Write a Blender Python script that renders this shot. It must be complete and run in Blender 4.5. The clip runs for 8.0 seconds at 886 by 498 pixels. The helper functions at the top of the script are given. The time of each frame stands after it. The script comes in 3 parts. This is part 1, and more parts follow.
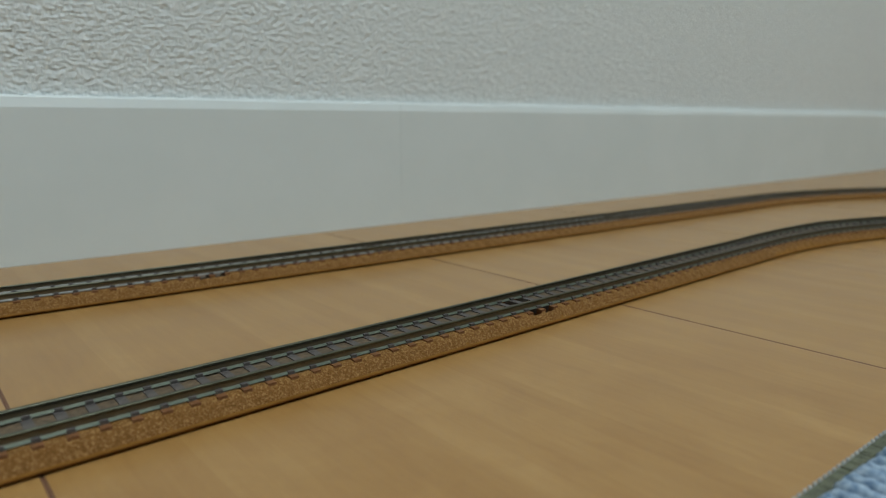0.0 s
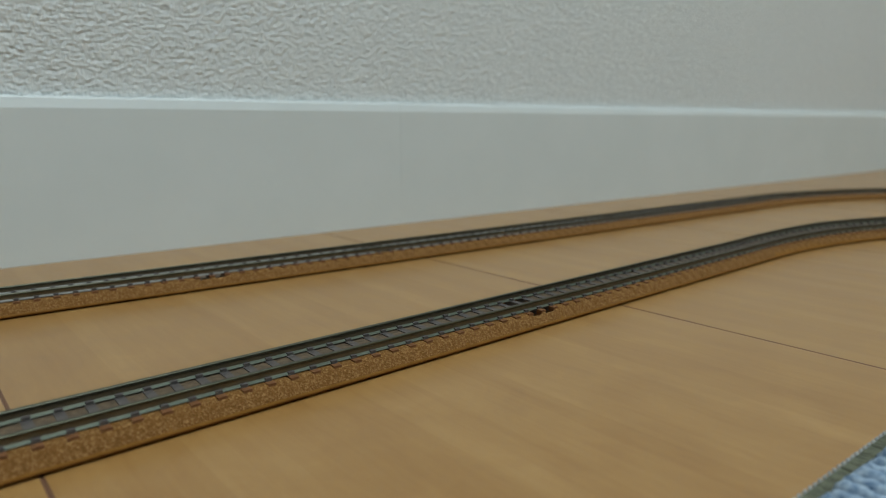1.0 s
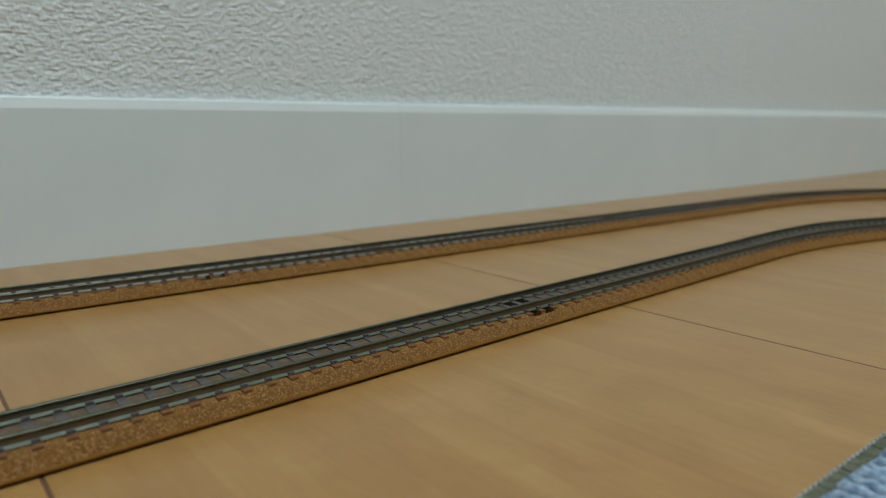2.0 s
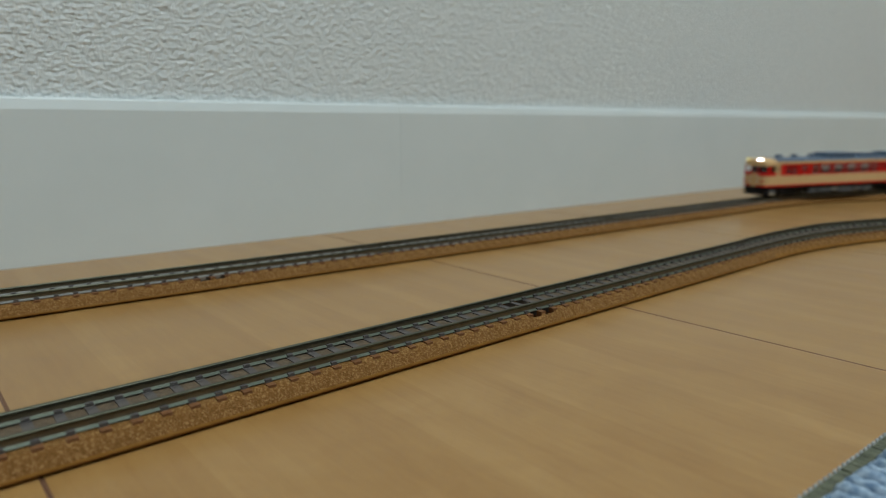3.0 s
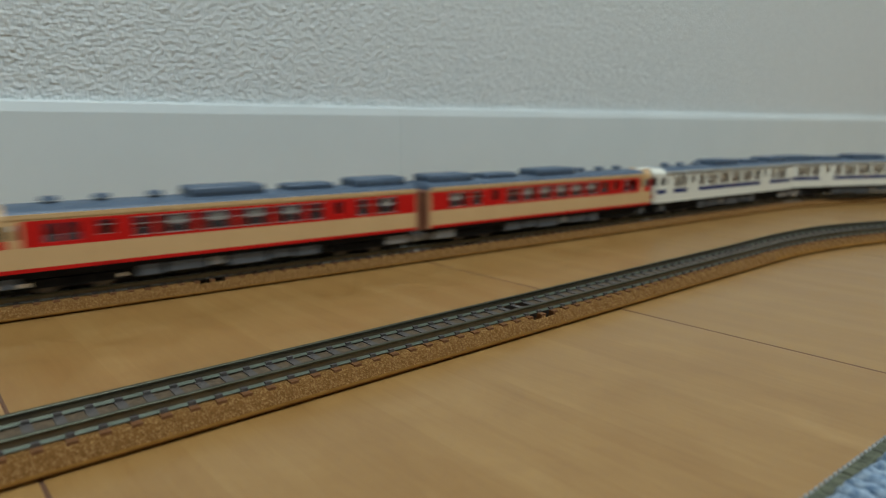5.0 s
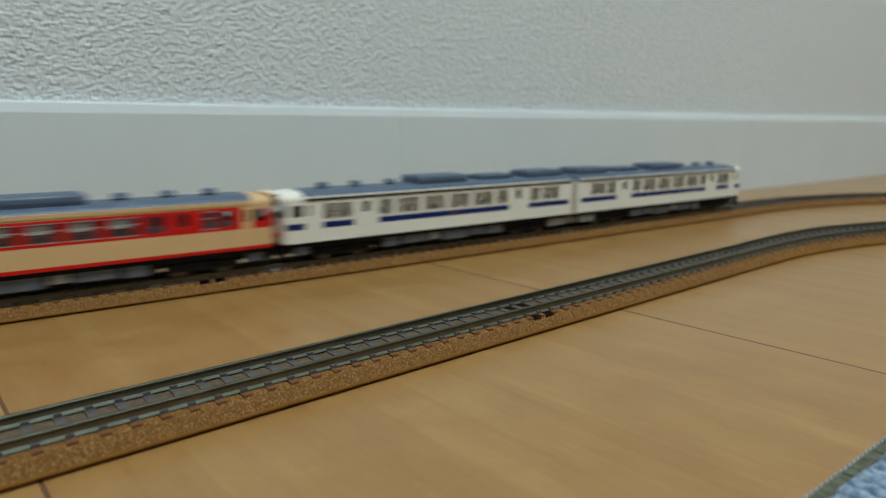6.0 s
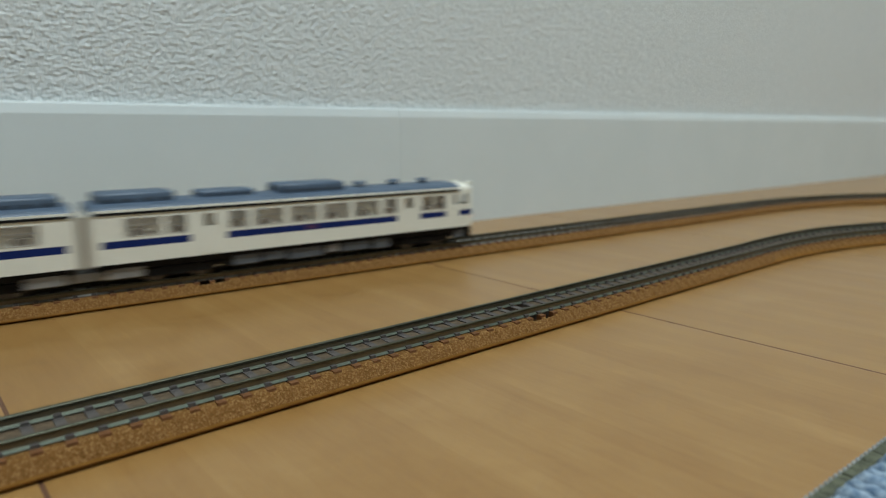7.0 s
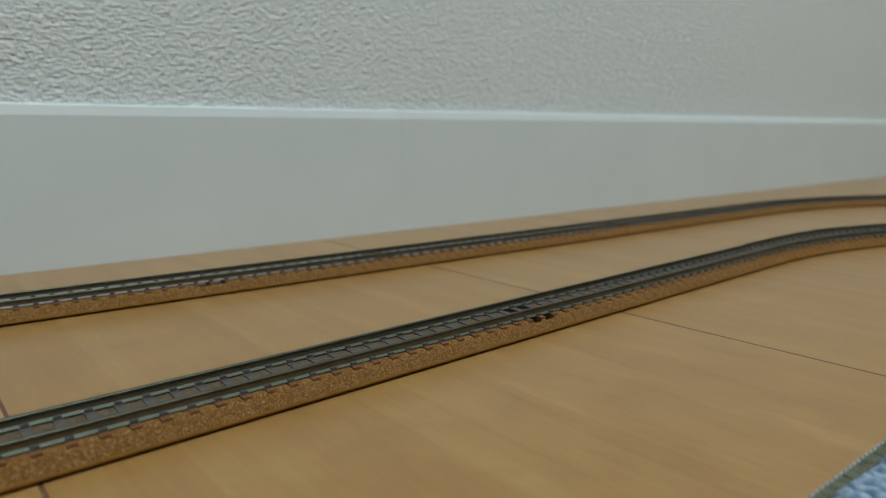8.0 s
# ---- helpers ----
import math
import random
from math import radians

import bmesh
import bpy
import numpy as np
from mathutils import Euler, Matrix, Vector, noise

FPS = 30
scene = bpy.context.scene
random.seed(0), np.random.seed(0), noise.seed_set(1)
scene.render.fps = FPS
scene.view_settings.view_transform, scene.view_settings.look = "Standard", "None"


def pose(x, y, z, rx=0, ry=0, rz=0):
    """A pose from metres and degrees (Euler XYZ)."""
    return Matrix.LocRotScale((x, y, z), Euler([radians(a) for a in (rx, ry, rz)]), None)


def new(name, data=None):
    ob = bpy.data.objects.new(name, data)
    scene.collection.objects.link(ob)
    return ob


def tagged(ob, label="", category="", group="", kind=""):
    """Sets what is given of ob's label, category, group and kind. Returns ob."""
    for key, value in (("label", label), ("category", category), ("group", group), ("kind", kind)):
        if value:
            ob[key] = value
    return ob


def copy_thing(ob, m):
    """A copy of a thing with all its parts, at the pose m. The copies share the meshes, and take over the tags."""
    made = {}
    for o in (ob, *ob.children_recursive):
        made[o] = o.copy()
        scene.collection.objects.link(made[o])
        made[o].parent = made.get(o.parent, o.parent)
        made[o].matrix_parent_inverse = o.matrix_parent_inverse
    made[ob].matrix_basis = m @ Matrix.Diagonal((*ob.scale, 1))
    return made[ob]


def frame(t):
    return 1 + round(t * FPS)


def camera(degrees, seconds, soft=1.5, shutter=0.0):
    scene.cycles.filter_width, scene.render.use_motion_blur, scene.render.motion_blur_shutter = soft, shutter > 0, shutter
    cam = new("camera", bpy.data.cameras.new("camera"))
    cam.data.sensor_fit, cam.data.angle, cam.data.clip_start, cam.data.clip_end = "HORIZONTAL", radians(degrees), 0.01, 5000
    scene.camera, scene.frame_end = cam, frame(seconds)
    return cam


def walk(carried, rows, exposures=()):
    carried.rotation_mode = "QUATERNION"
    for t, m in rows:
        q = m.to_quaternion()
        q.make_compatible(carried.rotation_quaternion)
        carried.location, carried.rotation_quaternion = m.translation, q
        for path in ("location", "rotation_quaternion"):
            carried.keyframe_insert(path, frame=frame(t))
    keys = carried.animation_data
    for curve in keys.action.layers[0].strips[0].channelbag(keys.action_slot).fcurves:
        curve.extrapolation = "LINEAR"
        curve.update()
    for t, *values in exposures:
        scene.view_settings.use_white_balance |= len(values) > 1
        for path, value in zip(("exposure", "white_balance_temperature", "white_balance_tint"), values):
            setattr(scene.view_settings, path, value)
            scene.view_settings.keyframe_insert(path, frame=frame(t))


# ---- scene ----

MM = 0.001
cam = camera(68.3, 8.0, soft=1.0, shutter=0.58)
cam.data.dof.use_dof = True
cam.data.dof.focus_distance = 0.146
cam.data.dof.aperture_fstop = 17.0


def aim(down):
    """The camera on the mat, 52 mm over the floor, tilted down by so many degrees."""
    return pose(0, 0, 0.0524, 90 - down, 0, 0)


walk(cam, [(0.0, aim(11.05)), (0.5, aim(11.05)), (1.0, aim(11.0)), (1.5, aim(10.99)), (3.0, aim(10.88)), (3.5, aim(10.84)),
           (4.0, aim(10.78)), (4.5, aim(10.72)), (6.0, aim(10.6)), (6.5, aim(10.58)), (7.0, aim(10.55)), (7.5, aim(10.47)), (8.0, aim(10.4))],
     exposures=[(0.0, 0.0), (4.5, 0.0), (5.6, 0.1), (6.5, 0.16), (7.3, 0.12), (8.0, 0.0)])

# ---- light: one round ceiling lamp, room closed by a white ceiling and unseen, darkened walls ----
WALL_TURN, WALL_OFF = 37.44, 0.2817
ROOM = Matrix.Rotation(radians(WALL_TURN), 4, "Z") @ Matrix.Translation((0, WALL_OFF, 0))
X0, X1, DEPTH, HIGH = -1.5, 2.1, 3.2, 2.4
world = bpy.data.worlds.new("world")
scene.world = world
world.use_nodes = True
world.node_tree.nodes["Background"].inputs[0].default_value = (0.6, 0.7, 0.8, 1)
world.node_tree.nodes["Background"].inputs[1].default_value = 0.02
lamp = bpy.data.lights.new("ceiling_lamp_light", "AREA")
lamp.shape, lamp.size, lamp.energy, lamp.color = "DISK", 0.55, 40, (0.885, 1.0, 1.05)
LAMP_AT = (0.12, -1.0)
new("ceiling_lamp_light", lamp).matrix_world = ROOM @ pose(LAMP_AT[0], LAMP_AT[1], HIGH - 0.13)


# ---- materials ----
def mat(name, color, rough=0.5, metal=0.0):
    m = bpy.data.materials.new(name)
    m.use_nodes = True
    b = m.node_tree.nodes["Principled BSDF"]
    b.inputs["Base Color"].default_value = (*color, 1)
    b.inputs["Roughness"].default_value = rough
    b.inputs["Metallic"].default_value = metal
    return m


def node(m, kind, **values):
    n = m.node_tree.nodes.new(kind)
    for key, value in values.items():
        n.inputs[key.replace("_", " ")].default_value = value
    return n


def link(m, a, out, b, into):
    m.node_tree.links.new(a.outputs[out], b.inputs[into])


def bsdf(m):
    return m.node_tree.nodes["Principled BSDF"]


def coords(m, scale=(1, 1, 1), turn=0.0):
    t = m.node_tree.nodes.new("ShaderNodeTexCoord")
    mp = m.node_tree.nodes.new("ShaderNodeMapping")
    mp.inputs["Scale"].default_value = scale
    mp.inputs["Rotation"].default_value = (0, 0, turn)
    link(m, t, "Object", mp, "Vector")
    return mp


def ramp(m, stops):
    r = m.node_tree.nodes.new("ShaderNodeValToRGB")
    e = r.color_ramp.elements
    while len(e) < len(stops):
        e.new(0.5)
    for el, (at, c) in zip(e, stops):
        el.position, el.color = at, (*c, 1)
    return r


def bump(m, source, out, strength, distance):
    b = m.node_tree.nodes.new("ShaderNodeBump")
    b.inputs["Strength"].default_value = strength
    b.inputs["Distance"].default_value = distance
    link(m, source, out, b, "Height")
    link(m, b, "Normal", bsdf(m), "Normal")
    return b


def speckled(name, a, b, size, rough=0.6, depth=0.0, metal=0.0):
    """Two tones mixed by noise of that size in metres, with fine relief."""
    m = mat(name, a, rough, metal)
    n = node(m, "ShaderNodeTexNoise", Scale=1 / size, Detail=6.0, Roughness=0.6)
    link(m, coords(m), "Vector", n, "Vector")
    r = ramp(m, [(0.3, a), (0.7, b)])
    link(m, n, "Fac", r, "Fac")
    link(m, r, "Color", bsdf(m), "Base Color")
    if depth:
        bump(m, n, "Fac", 0.6, depth)
    return m


def wood_floor():
    m = mat("floor_wood", (0.5, 0.3, 0.13), 0.34)
    c = coords(m)
    info = node(m, "ShaderNodeObjectInfo")
    # lamellas of about 6 mm, each a little lighter or darker
    sep = node(m, "ShaderNodeSeparateXYZ")
    link(m, c, "Vector", sep, "Vector")
    cell = node(m, "ShaderNodeTexWhiteNoise")
    cell.noise_dimensions = "2D"
    fl = node(m, "ShaderNodeMath")
    fl.operation = "MULTIPLY"
    fl.inputs[1].default_value = 180.0
    link(m, sep, "Y", fl, 0)
    fr = node(m, "ShaderNodeMath")
    fr.operation = "FLOOR"
    link(m, fl, 0, fr, 0)
    comb = node(m, "ShaderNodeCombineXYZ")
    link(m, fr, 0, comb, "X")
    link(m, info, "Random", comb, "Y")
    link(m, comb, "Vector", cell, "Vector")
    # fine grain along the board, irregular streaks across it, and mottled figure
    g = node(m, "ShaderNodeTexNoise", Scale=1.0, Detail=8.0, Roughness=0.65, Distortion=0.6)
    link(m, coords(m, (60, 620, 100)), "Vector", g, "Vector")
    cloud = node(m, "ShaderNodeTexNoise", Scale=1.0, Detail=4.0, Roughness=0.6, Distortion=0.8)
    link(m, coords(m, (70, 95, 10)), "Vector", cloud, "Vector")
    streak = node(m, "ShaderNodeTexNoise", Scale=1.0, Detail=2.0, Roughness=0.5, Distortion=0.3)
    link(m, coords(m, (14, 130, 10)), "Vector", streak, "Vector")
    total = None
    for source, out, weight in ((g, "Fac", 0.3), (cloud, "Fac", 0.55), (streak, "Fac", 0.26), (cell, "Value", 0.14)):
        add = node(m, "ShaderNodeMath")
        add.operation = "MULTIPLY_ADD"
        add.inputs[1].default_value, add.inputs[2].default_value = weight, 0.0
        link(m, source, out, add, 0)
        if total:
            link(m, total, 0, add, 2)
        total = add
    spread = node(m, "ShaderNodeMapRange")
    spread.inputs["From Min"].default_value, spread.inputs["From Max"].default_value = 0.25, 0.93
    link(m, total, 0, spread, "Value")
    r = ramp(m, [(0.0, (0.205, 0.098, 0.026)), (0.35, (0.275, 0.143, 0.041)), (0.62, (0.315, 0.174, 0.055)), (1.0, (0.38, 0.228, 0.083))])
    link(m, spread, "Result", r, "Fac")
    link(m, r, "Color", bsdf(m), "Base Color")
    rr = node(m, "ShaderNodeMapRange")
    rr.inputs["To Min"].default_value, rr.inputs["To Max"].default_value = 0.28, 0.45
    link(m, cloud, "Fac", rr, "Value")
    link(m, rr, "Result", bsdf(m), "Roughness")
    bsdf(m).inputs["Coat Weight"].default_value = 0.3
    bsdf(m).inputs["Coat Roughness"].default_value = 0.22
    bump(m, g, "Fac", 0.12, 0.0002)
    return m


def wallpaper():
    m = mat("wallpaper", (0.78, 0.78, 0.74), 0.75)
    # raised threads: long flat dashes along the wall and short upright ones over them
    n = node(m, "ShaderNodeTexNoise", Scale=1.0, Detail=0.6, Roughness=0.4, Distortion=0.0)
    link(m, coords(m, (360, 360, 880)), "Vector", n, "Vector")
    v = node(m, "ShaderNodeTexNoise", Scale=1.0, Detail=0.6, Roughness=0.4, Distortion=0.0)
    link(m, coords(m, (880, 880, 430)), "Vector", v, "Vector")
    lumps = node(m, "ShaderNodeTexNoise", Scale=1.0, Detail=1.0)
    link(m, coords(m, (430, 430, 520)), "Vector", lumps, "Vector")
    top = node(m, "ShaderNodeMath")
    link(m, n, "Fac", top, 0)
    link(m, v, "Fac", top, 1)
    mix = node(m, "ShaderNodeMath")
    mix.operation = "MULTIPLY_ADD"
    mix.inputs[1].default_value = 0.6
    link(m, lumps, "Fac", mix, 0)
    link(m, top, 0, mix, 2)
    bump(m, mix, 0, 1.0, 0.00058)
    r = ramp(m, [(0.35, (0.65, 0.705, 0.715)), (0.65, (0.71, 0.76, 0.77))])
    link(m, n, "Fac", r, "Fac")
    link(m, r, "Color", bsdf(m), "Base Color")
    return m


def ballast_stuff():
    m = mat("ballast", (0.33, 0.2, 0.1), 0.75)
    bsdf(m).inputs["Specular IOR Level"].default_value = 0.2
    v = node(m, "ShaderNodeTexVoronoi", Scale=1 / 0.00025)
    link(m, coords(m), "Vector", v, "Vector")
    n = node(m, "ShaderNodeTexNoise", Scale=1 / 0.0005, Detail=5.0)
    link(m, coords(m), "Vector", n, "Vector")
    add = node(m, "ShaderNodeMath")
    add.operation = "MULTIPLY_ADD"
    add.inputs[1].default_value = 0.5
    link(m, v, "Color", add, 0)
    link(m, n, "Fac", add, 2)
    r = ramp(m, [(0.3, (0.125, 0.055, 0.0105)), (0.75, (0.18, 0.082, 0.018)), (1.0, (0.31, 0.175, 0.066))])
    link(m, add, 0, r, "Fac")
    link(m, r, "Color", bsdf(m), "Base Color")
    bump(m, v, "Distance", 0.7, 0.0003)
    return m


WOOD = wood_floor()
PAPER = wallpaper()
WHITE_TRIM = speckled("baseboard_film", (0.64, 0.71, 0.72), (0.68, 0.745, 0.755), 0.05, 0.62)
CEILING = speckled("ceiling_paper", (0.74, 0.74, 0.7), (0.79, 0.79, 0.75), 0.02, 0.8, 0.0005)
# tone kept low so the unseen walls throw back little light
LOW_BOUNCE = speckled("low_bounce_finish", (0.42, 0.41, 0.37), (0.47, 0.46, 0.42), 0.02, 0.8, 0.0005)
BALLAST = ballast_stuff()
TIE_END = speckled("sleeper_end_plastic", (0.13, 0.058, 0.024), (0.19, 0.088, 0.038), 0.0012, 0.6, 0.0001)
BED_TOP = speckled("ballast_between_rails", (0.058, 0.042, 0.026), (0.15, 0.102, 0.06), 0.0012, 0.6, 0.0003)
CHAIR = speckled("rail_chair_plastic", (0.055, 0.05, 0.048), (0.09, 0.082, 0.078), 0.001, 0.5)
BED_PLAIN = speckled("roadbed_plastic", (0.19, 0.085, 0.015), (0.24, 0.114, 0.022), 0.004, 0.6, 0.0001)
TIE = speckled("sleeper_plastic", (0.062, 0.056, 0.054), (0.1, 0.088, 0.082), 0.0012, 0.55, 0.0001)
RAIL = speckled("tarnished_rail", (0.115, 0.096, 0.062), (0.155, 0.13, 0.086), 0.003, 0.33, 0, 0.55)
RAIL_HEAD = speckled("dull_rail_head", (0.075, 0.078, 0.055), (0.115, 0.118, 0.088), 0.003, 0.5, 0, 1.0)
RAIL_FOOT = speckled("bright_rail_foot", (0.095, 0.112, 0.085), (0.13, 0.15, 0.115), 0.003, 0.42, 0, 0.35)
FOOT_PALE = speckled("pale_rail_foot", (0.175, 0.175, 0.162), (0.235, 0.235, 0.218), 0.003, 0.45, 0, 0.2)
JOINER = mat("rail_joiner", (0.55, 0.58, 0.6), 0.25, 1.0)
GROOVE = speckled("groove_stain", (0.12, 0.055, 0.03), (0.17, 0.085, 0.045), 0.004, 0.6)
DARK_GAP = mat("groove_board", (0.07, 0.038, 0.018), 0.8)
CREAM = speckled("cream_paint", (0.6, 0.395, 0.195), (0.64, 0.43, 0.22), 0.01, 0.35)
RED = speckled("red_paint", (0.52, 0.011, 0.009), (0.57, 0.015, 0.012), 0.01, 0.33)
IVORY = speckled("ivory_paint", (0.72, 0.72, 0.64), (0.77, 0.77, 0.69), 0.01, 0.35)
BLUE = speckled("blue_paint", (0.007, 0.018, 0.105), (0.01, 0.024, 0.13), 0.01, 0.35)
ROOF = speckled("blue_grey_roof", (0.055, 0.088, 0.135), (0.08, 0.12, 0.178), 0.006, 0.5)
def dull(m):
    bsdf(m).inputs["Specular IOR Level"].default_value = 0.15
    return m


BLACK = speckled("black_plastic", (0.006, 0.006, 0.007), (0.012, 0.012, 0.012), 0.004, 0.65)
dull(BLACK)
for paint_mat in (RED, CREAM, IVORY, BLUE):
    dull(paint_mat)
dull(BED_PLAIN)
dull(TIE_END)
GREY = speckled("underfloor_grey", (0.065, 0.078, 0.095), (0.12, 0.138, 0.16), 0.004, 0.5)
LIGHT_GREY = speckled("bogie_grey", (0.2, 0.2, 0.2), (0.27, 0.27, 0.26), 0.004, 0.5)
BELLOWS = speckled("corridor_bellows", (0.58, 0.55, 0.47), (0.64, 0.61, 0.53), 0.003, 0.7)
BELLOWS_RED = speckled("red_brown_bellows", (0.3, 0.12, 0.07), (0.36, 0.16, 0.09), 0.003, 0.7)
GRILLE = mat("roof_grille", (0.03, 0.042, 0.06), 0.5)
STEEL = mat("wheel_steel", (0.12, 0.115, 0.11), 0.4, 1.0)
SEAT = speckled("seat_brown", (0.17, 0.14, 0.11), (0.22, 0.185, 0.145), 0.003, 0.7)
HEADREST = mat("headrest_linen", (0.45, 0.42, 0.4), 0.8)
SEAT_DARK = mat("seat_dark_navy", (0.025, 0.022, 0.028), 0.7)
INSIDE = mat("interior_pale", (0.78, 0.74, 0.64), 0.7)
INSIDE_RED = mat("interior_red", (0.32, 0.03, 0.032), 0.7)
GLASS = mat("window_glass", (1.0, 1.0, 1.0), 0.03)
bsdf(GLASS).inputs["Transmission Weight"].default_value = 1.0
bsdf(GLASS).inputs["IOR"].default_value = 1.3
TRIM_METAL = mat("window_trim", (0.6, 0.6, 0.58), 0.35, 0.8)
LAMP_OFF = mat("lamp_lens", (0.8, 0.8, 0.75), 0.15)
GLOW = mat("headlight_glow", (1, 1, 0.9), 0.3)
bsdf(GLOW).inputs["Emission Color"].default_value = (1.0, 0.98, 0.93, 1)
bsdf(GLOW).inputs["Emission Strength"].default_value = 14.0
GLOW_DIM = mat("headlight_glow_amber", (1, 0.9, 0.4), 0.3)
bsdf(GLOW_DIM).inputs["Emission Color"].default_value = (1.0, 0.85, 0.25, 1)
bsdf(GLOW_DIM).inputs["Emission Strength"].default_value = 0.6
MARK = mat("red_mark", (0.06, 0.02, 0.08), 0.4)
LAMP_GLOW = mat("ceiling_lamp_glow", (1, 1, 1), 0.4)
bsdf(LAMP_GLOW).inputs["Emission Color"].default_value = (0.9, 1.0, 0.97, 1)
bsdf(LAMP_GLOW).inputs["Emission Strength"].default_value = 6.0
RUG_BLUE = speckled("rug_blue_yarn", (0.05, 0.125, 0.235), (0.42, 0.52, 0.62), 0.0011, 0.9, 0.0004)
RUG_OLIVE = speckled("rug_olive_band", (0.055, 0.062, 0.042), (0.13, 0.138, 0.09), 0.0015, 0.9, 0.0004)
RUG_WHITE = speckled("rug_white_yarn", (0.24, 0.27, 0.28), (0.42, 0.44, 0.45), 0.0008, 0.9, 0.0003)


# ---- building helpers ----
def part(name, bm, material, parent=None, label="", at=None, mesh=None):
    """Links a bmesh (or a finished mesh) as one object, under parent if there is one."""
    if mesh is None:
        mesh = bpy.data.meshes.new(name)
        bm.to_mesh(mesh)
        bm.free()
        for mm in material if isinstance(material, (list, tuple)) else [material]:
            mesh.materials.append(mm)
    ob = new(name, mesh)
    if at is not None:
        ob.matrix_basis = at
    if parent is not None:
        ob.parent = parent
    if label:
        ob["label"] = label
    return ob


def box(bm, x0, x1, y0, y1, z0, z1, bevel=0.0, index=0):
    """A box in bm, its edges rounded off by bevel."""
    verts = [bm.verts.new((x, y, z)) for z in (z0, z1) for y in (y0, y1) for x in (x0, x1)]
    faces = [bm.faces.new([verts[i] for i in f]) for f in
             ((0, 2, 3, 1), (4, 5, 7, 6), (0, 1, 5, 4), (2, 6, 7, 3), (0, 4, 6, 2), (1, 3, 7, 5))]
    for f in faces:
        f.material_index = index
    if bevel:
        edges = list({e for f in faces for e in f.edges})
        bmesh.ops.bevel(bm, geom=edges, offset=bevel, segments=2, profile=0.5, affect="EDGES", clamp_overlap=True)
    return bm


def boxed(*args, **kw):
    return box(bmesh.new(), *args, **kw)


def smooth(ob):
    for p in ob.data.polygons:
        p.use_smooth = True
    return ob


def cylinder(bm, m, r, h, n=20, r2=None):
    bmesh.ops.create_cone(bm, cap_ends=True, segments=n, radius1=r, radius2=r if r2 is None else r2, depth=h, matrix=m)
    return bm


# ---- setting ----
def build_room():
    w = part("wall_north", boxed(X0 - 0.1, X1 + 0.1, 0.0035, 0.12, 0, HIGH), PAPER, at=ROOM)
    tagged(w, "white embossed vinyl wallpaper wall above the baseboard", "wall", kind="structure")
    # unseen walls, added to close the room and hold down bounced light
    for name, b in (("unseen_wall_south", (X0 - 0.1, X1 + 0.1, -DEPTH - 0.12, -DEPTH, 0, HIGH)),
                    ("unseen_wall_west", (X0 - 0.1, X0, -DEPTH, 0.0035, 0, HIGH)),
                    ("unseen_wall_east", (X1, X1 + 0.1, -DEPTH, 0.0035, 0, HIGH))):
        tagged(part(name, boxed(*b), LOW_BOUNCE, at=ROOM), "unseen beige room wall, added and darkened to limit bounced light", "wall", kind="structure")
    tagged(part("ceiling", boxed(X0 - 0.1, X1 + 0.1, -DEPTH - 0.12, 0.12, HIGH, HIGH + 0.1), CEILING, at=ROOM),
           "plain white ceiling", "ceiling", kind="structure")
    # baseboard: two lengths that butt at a fine joint, front edge rounded at the top
    base = tagged(new("baseboard"), "pale grey-white baseboard with rounded top edge", "baseboard", kind="structure")
    base.matrix_basis = ROOM
    joint = 0.1885
    for a, b in ((X0, joint - 0.00004), (joint + 0.00004, X1)):
        bm = bmesh.new()
        h = 0.0617
        prof = [(0.0034, 0.00005), (0.0, 0.00005), (0.0, h - 0.0042), (0.0001, h - 0.0038), (0.0009, h - 0.0005), (0.0014, h), (0.0034, h)]
        ends = [[bm.verts.new((x, y, z)) for y, z in prof] for x in (a, b)]
        for i in range(len(prof)):
            j = (i + 1) % len(prof)
            bm.faces.new((ends[0][i], ends[0][j], ends[1][j], ends[1][i]))
        bm.faces.new(ends[0])
        bm.faces.new(ends[1][::-1])
        bmesh.ops.recalc_face_normals(bm, faces=bm.faces[:])
        part("board", bm, WHITE_TRIM, base)
    return base


def build_ceiling_lamp():
    thing = tagged(new("ceiling_lamp"), "round white flat ceiling lamp, switched on", "lamp")
    thing.matrix_basis = ROOM @ pose(LAMP_AT[0], LAMP_AT[1], HIGH)
    part("base_ring", cylinder(bmesh.new(), Matrix.Translation((0, 0, -0.02)), 0.2, 0.04, 48), LOW_BOUNCE, thing)
    part("shade", cylinder(bmesh.new(), Matrix.Translation((0, 0, -0.08)), 0.26, 0.08, 48, 0.28), LAMP_GLOW, thing, "glowing white diffuser")


FLOOR_TURN, SEAM, PLANK = 41.0, 0.1597, 0.1463


